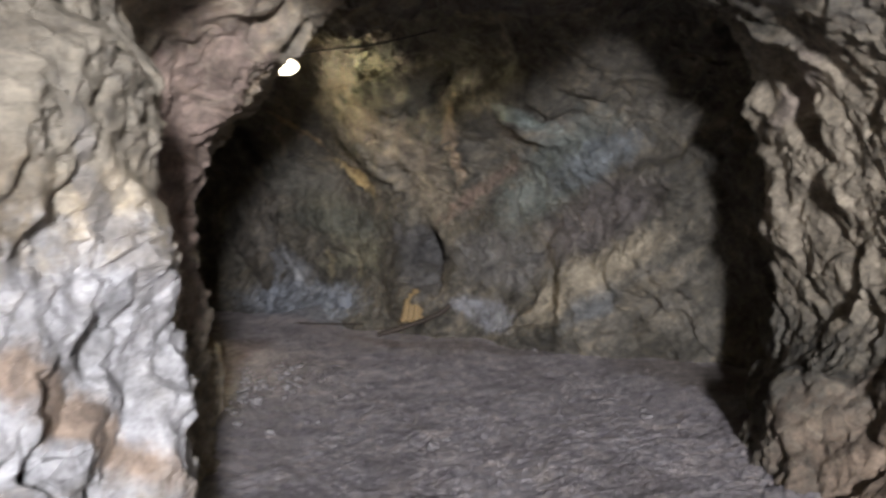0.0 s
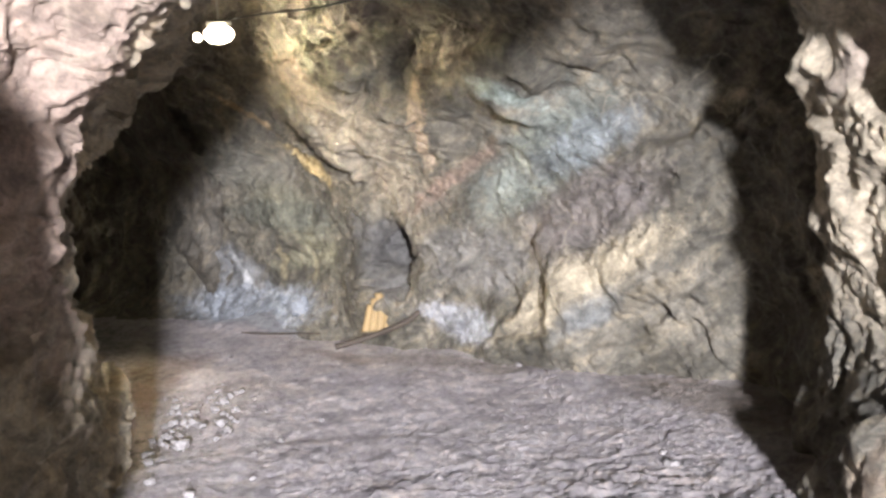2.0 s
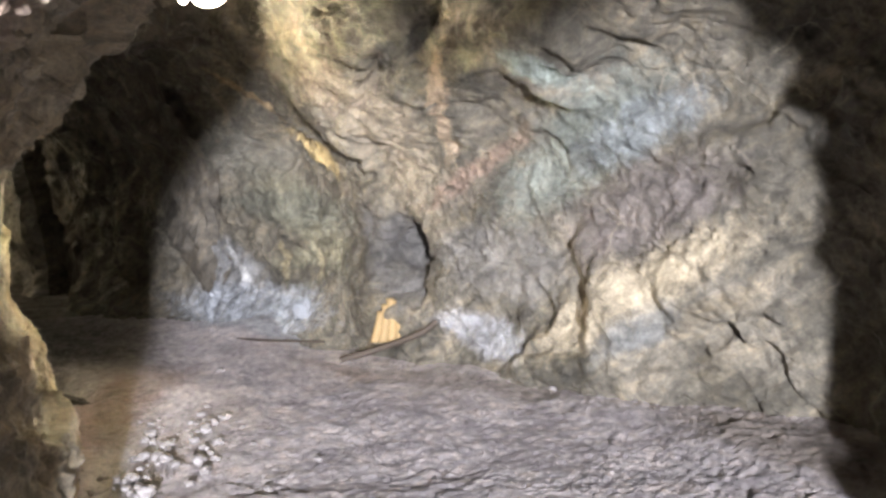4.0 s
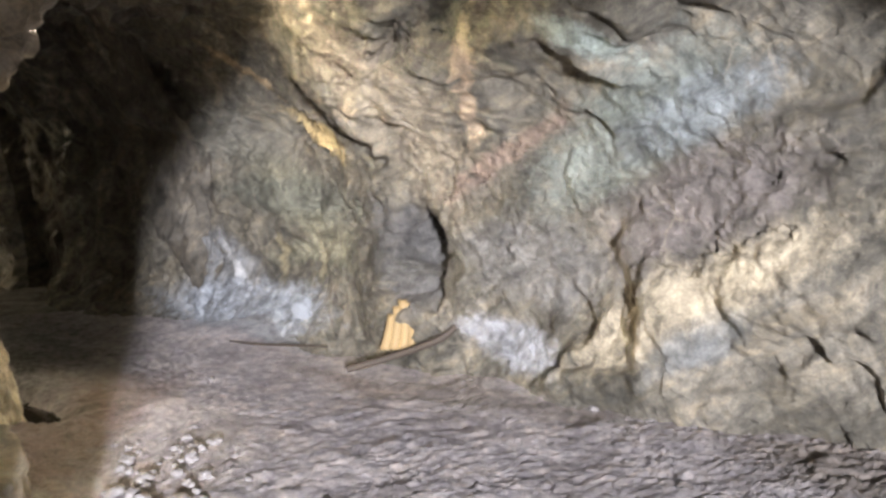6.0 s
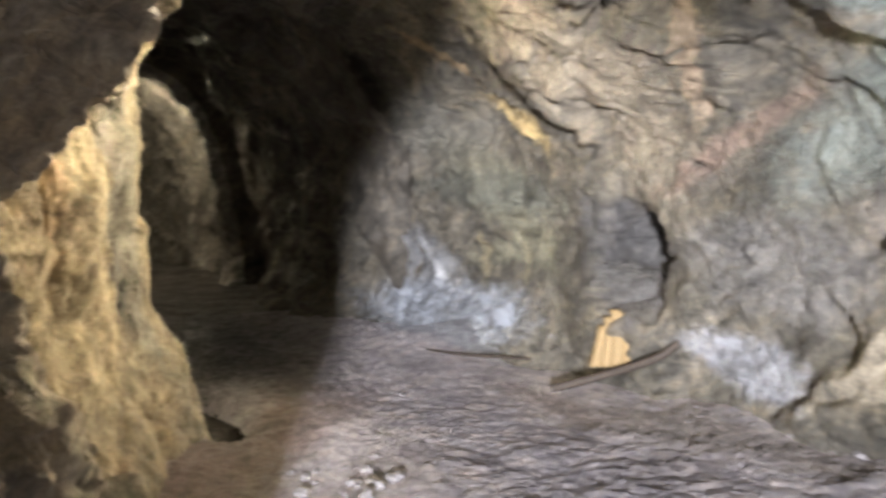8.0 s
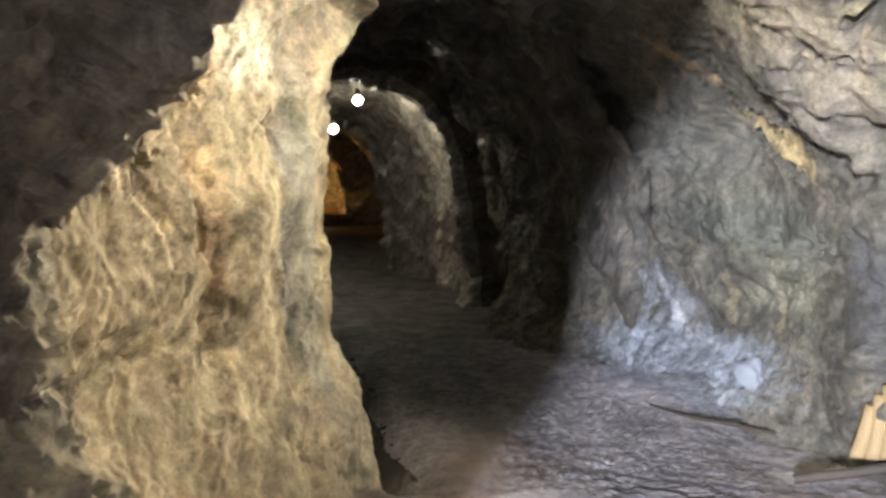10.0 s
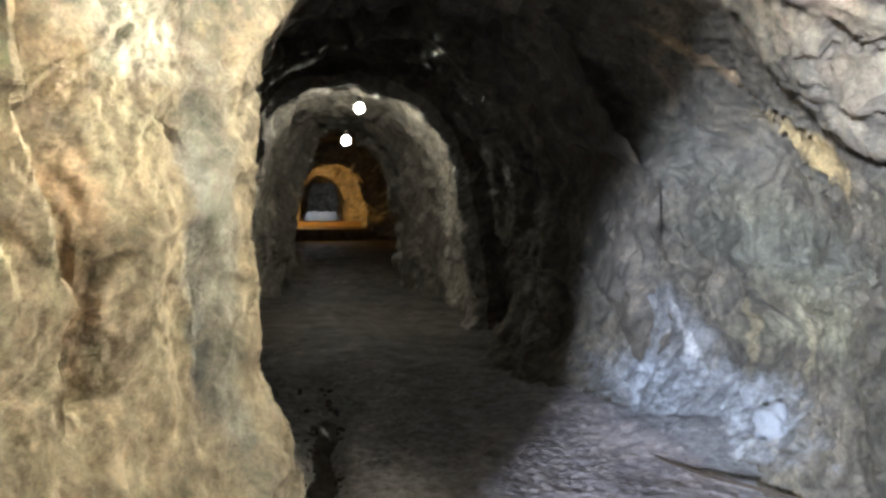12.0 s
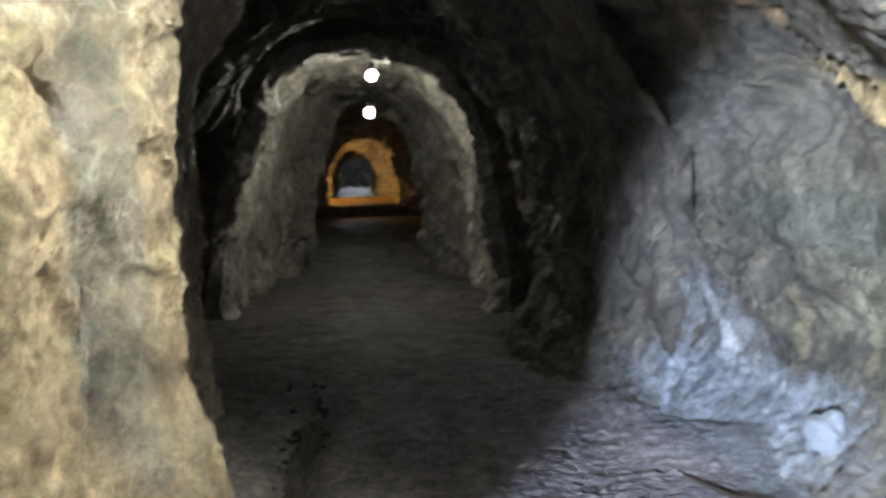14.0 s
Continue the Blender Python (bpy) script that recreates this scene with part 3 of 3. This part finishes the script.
def wall_lamp(place, watts):
    """A bulkhead lamp: an oval glass on a backplate, with a small bare bulb beside it."""
    e = new("bulkhead_lamp")
    e.location = place
    bm = bmesh.new()
    bmesh.ops.create_uvsphere(bm, u_segments=24, v_segments=14, radius=1, matrix=Matrix.Diagonal((0.12, 0.07, 0.075, 1)))
    part("glass", bm, BULB, e, "glowing oval glass").visible_shadow = False
    bm = bmesh.new()
    bmesh.ops.create_uvsphere(bm, u_segments=16, v_segments=10, radius=0.032, matrix=Matrix.Translation((-0.17, -0.02, -0.02)))
    part("bulb", bm, BULB, e, "small glowing bulb").visible_shadow = False
    bm = bmesh.new()
    bmesh.ops.create_cube(bm, size=1, matrix=Matrix.Translation((0, 0.02, 0.095)) @ Matrix.Diagonal((0.2, 0.1, 0.025, 1)))
    bmesh.ops.bevel(bm, geom=bm.edges[:], offset=0.008, segments=2, affect="EDGES")
    part("backplate", bm, STEEL, e, "dull metal backplate")
    part("hanger", lathe([(0.009, 0.1), (0.009, 0.5)], 8), STEEL, e)
    tagged(e, "oval glowing bulkhead lamp hung below the rock roof", "lamp")
    for aim, share, cone in (((-2.8, 8.0, 1.4), 1.25, 108), ((-0.1, 10.0, 2.15), 0.95, 112)):
        d = bpy.data.lights.new("lamp_light", "SPOT")
        d.energy, d.color, d.shadow_soft_size, d.spot_size, d.spot_blend = watts * share, WARM, 0.05, radians(cone), 0.45
        new("lamp_light", d).matrix_world = look(place, aim)


wall_lamp((-1.48, 8.85, 2.86), 360)


def tube(name, points, radius, material, count=60, sag=0.0):
    line = plan_curve(points, count)
    line[:, 2] -= sag * np.sin(np.linspace(0, math.pi, count))
    cu = bpy.data.curves.new(name, "CURVE")
    cu.dimensions, cu.bevel_depth, cu.bevel_resolution = "3D", radius, 2
    sp = cu.splines.new("POLY")
    sp.points.add(count - 1)
    for q, p in zip(sp.points, line):
        q.co = (*p, 1)
    cu.materials.append(material)
    return new(name, cu)


tagged(tube("lamp_cable", [(-1.48, 8.87, 2.97), (-1.1, 8.8, 3.0), (-0.6, 8.7, 3.02), (0.0, 8.5, 3.1)], 0.009, BLACK), "thin black cable run from the lamp along the roof", "cable")

# ---- water in the gutter ----
m = bpy.data.materials.new("still_dark_water")
m.use_nodes = True
bs = m.node_tree.nodes["Principled BSDF"]
bs.inputs["Base Color"].default_value = (0.012, 0.010, 0.008, 1)
bs.inputs["Roughness"].default_value, bs.inputs["IOR"].default_value = 0.03, 1.33
rip = m.node_tree.nodes.new("ShaderNodeTexNoise")
rip.inputs["Scale"].default_value = 9
bp = m.node_tree.nodes.new("ShaderNodeBump")
bp.inputs["Strength"].default_value, bp.inputs["Distance"].default_value = 0.12, 0.01
m.node_tree.links.new(rip.outputs[0], bp.inputs["Height"])
m.node_tree.links.new(bp.outputs[0], bs.inputs["Normal"])
wa, wl = np.meshgrid(np.linspace(3.1, 6.5, 40), np.linspace(-0.75, 0.02, 12), indexing="ij")
tagged(sheet("water", np.stack([AX + FWD.x * wa + RGT.x * wl, AY + FWD.y * wa + RGT.y * wl, 0 * wa - 0.07], -1), m, True), "still dark water standing in the gutter", "water", kind="structure")

# ---- loose things ----
WOOD = plain("weathered_yellow_wood", (0.30, 0.21, 0.10), 0.75)
OLD_WOOD = plain("dark_old_wood", (0.05, 0.037, 0.027), 0.75)
LIME = plain("white_lime_stone", (0.23, 0.245, 0.27), 0.75)
STONE = plain("grey_stone", (0.20, 0.185, 0.18), 0.6)


def stone_mesh(seed, size, material):
    bm = bmesh.new()
    bmesh.ops.create_icosphere(bm, subdivisions=3, radius=1)
    co = np.array([v.co[:] for v in bm.verts])
    d = 1 + 0.55 * facets(co * 1.3 + seed * 7.7, seed, 20) + 0.12 * fbm(co * 3 + seed, 3, seed=seed)
    for v, k in zip(bm.verts, d):
        v.co *= k
        v.co.x, v.co.y, v.co.z = v.co.x * size[0], v.co.y * size[1], v.co.z * size[2]
    me = bpy.data.meshes.new("stone")
    bm.to_mesh(me)
    bm.free()
    me.materials.append(material)
    me.shade_smooth()
    return me


def ground(x, y):
    return float(floor_height(np.array([x]), np.array([y]))[0])


ob = new("limestone_block", stone_mesh(4, (0.1, 0.08, 0.11), LIME))
ob.location = (-1.3, 11.5, 0.26)
tagged(ob, "pale white limestone block at the foot of the wall", "stone")
rng = random.Random(5)
kinds = [stone_mesh(20 + k, (0.055, 0.045, 0.032), STONE) for k in range(5)]
for k in range(170):
    if k < 120:
        x, y = rng.gauss(-1.7, 0.3), rng.gauss(7.7, 0.8)
    elif k < 140:
        x, y = rng.uniform(-1.2, 1.6), rng.uniform(5.0, 9.0)
    else:
        s = rng.random()
        x, y = 0.1 + 1.5 * s + rng.gauss(0, 0.1), 9.75 - 1.4 * s + rng.gauss(0, 0.12) - 0.2
    ob = new("loose_stone", kinds[k % 5])
    f = rng.choice((0.3, 0.45, 0.6, 0.8, 1.1)) * (0.8 if k < 120 else 0.7)
    ob.matrix_world = pose(x, y, ground(x, y) + 0.012 * f, rng.uniform(-20, 20), rng.uniform(-20, 20), rng.uniform(0, 360)) @ Matrix.Diagonal((f, f, f, 1))
    tagged(ob, "small angular grey stone lying on the gravel", "stone", "loose stones")

WET = plain("wet_pebble", (0.05, 0.045, 0.04), 0.06)
wet_kinds = [stone_mesh(40 + k, (0.022, 0.018, 0.012), WET) for k in range(4)]
for k in range(70):
    a = rng.uniform(3.4, 7.0)
    mid = -0.24 - 0.03 * a - 0.04 * math.sin(1.9 * a)
    l = mid + (0.1 if k % 3 else -0.1) + rng.gauss(0, 0.02)
    p = adit(a, l)
    ob = new("wet_pebble", wet_kinds[k % 4])
    f = rng.uniform(0.5, 1.3)
    ob.matrix_world = pose(p.x, p.y, ground(p.x, p.y) + 0.012, 0, 0, rng.uniform(0, 360)) @ Matrix.Diagonal((f, f, f, 1))
    tagged(ob, "small wet dark pebble at the gutter's edge", "stone", "wet pebbles")

# curved timber offcuts stacked in the niche
stack = new("timber_offcuts")
stack.location = (-0.36, 10.12, 0.16)
for k, (dx, tall, tilt) in enumerate(((-0.14, 0.25, -6), (-0.07, 0.31, -3), (0.0, 0.36, 0), (0.07, 0.34, 3), (0.14, 0.26, 8))):
    bm = bmesh.new()
    rows_ = []
    for s in range(9):
        u = s / 8
        x, z, y = dx * (1 - 0.45 * u * u) + 0.02 * math.sin(3 * u), tall * u, 0.12 * u
        rows_.append([bm.verts.new((x + ox, y + oy, z)) for ox, oy in ((-0.033, -0.02), (0.033, -0.024), (0.036, 0.03), (-0.036, 0.03))])
    for p, q in zip(rows_, rows_[1:]):
        for c in range(4):
            bm.faces.new((p[c], p[(c + 1) % 4], q[(c + 1) % 4], q[c]))
    bm.faces.new(rows_[0][::-1])
    bm.faces.new(rows_[-1])
    part("plank", bm, WOOD, stack)
tagged(stack, "curved yellow timber offcuts leaning in a wall niche", "timber")

tagged(tube("timber_pole", [(-0.78, 9.95, 0.05), (-0.45, 9.98, 0.13), (-0.1, 9.92, 0.26), (0.05, 9.95, 0.36)], 0.028, OLD_WOOD), "dark slender wooden pole leaning on the rock foot", "pole")

tagged(tube("stick", [(-1.95, 11.25, 0.05), (-1.6, 11.0, 0.06), (-1.3, 10.85, 0.07), (-1.0, 10.75, 0.07)], 0.011, OLD_WOOD), "thin dark stick half sunk in the gravel", "stick")

# a timber sill across the far portal
bm = bmesh.new()
bmesh.ops.create_cube(bm, size=1, matrix=Matrix.Diagonal((3.0, 0.22, 0.24, 1)))
bmesh.ops.bevel(bm, geom=bm.edges[:], offset=0.02, segments=2, affect="EDGES")
me = bpy.data.meshes.new("timber_sill")
bm.to_mesh(me)
bm.free()
me.materials.append(WOOD)
ob = new("timber_sill", me)
c = adit(39.6, 0, 0.9)
ob.matrix_world = pose(c.x, c.y, c.z, 0, 0, math.degrees(HEAD))
tagged(ob, "squared yellow timber sill laid across the far portal", "beam")
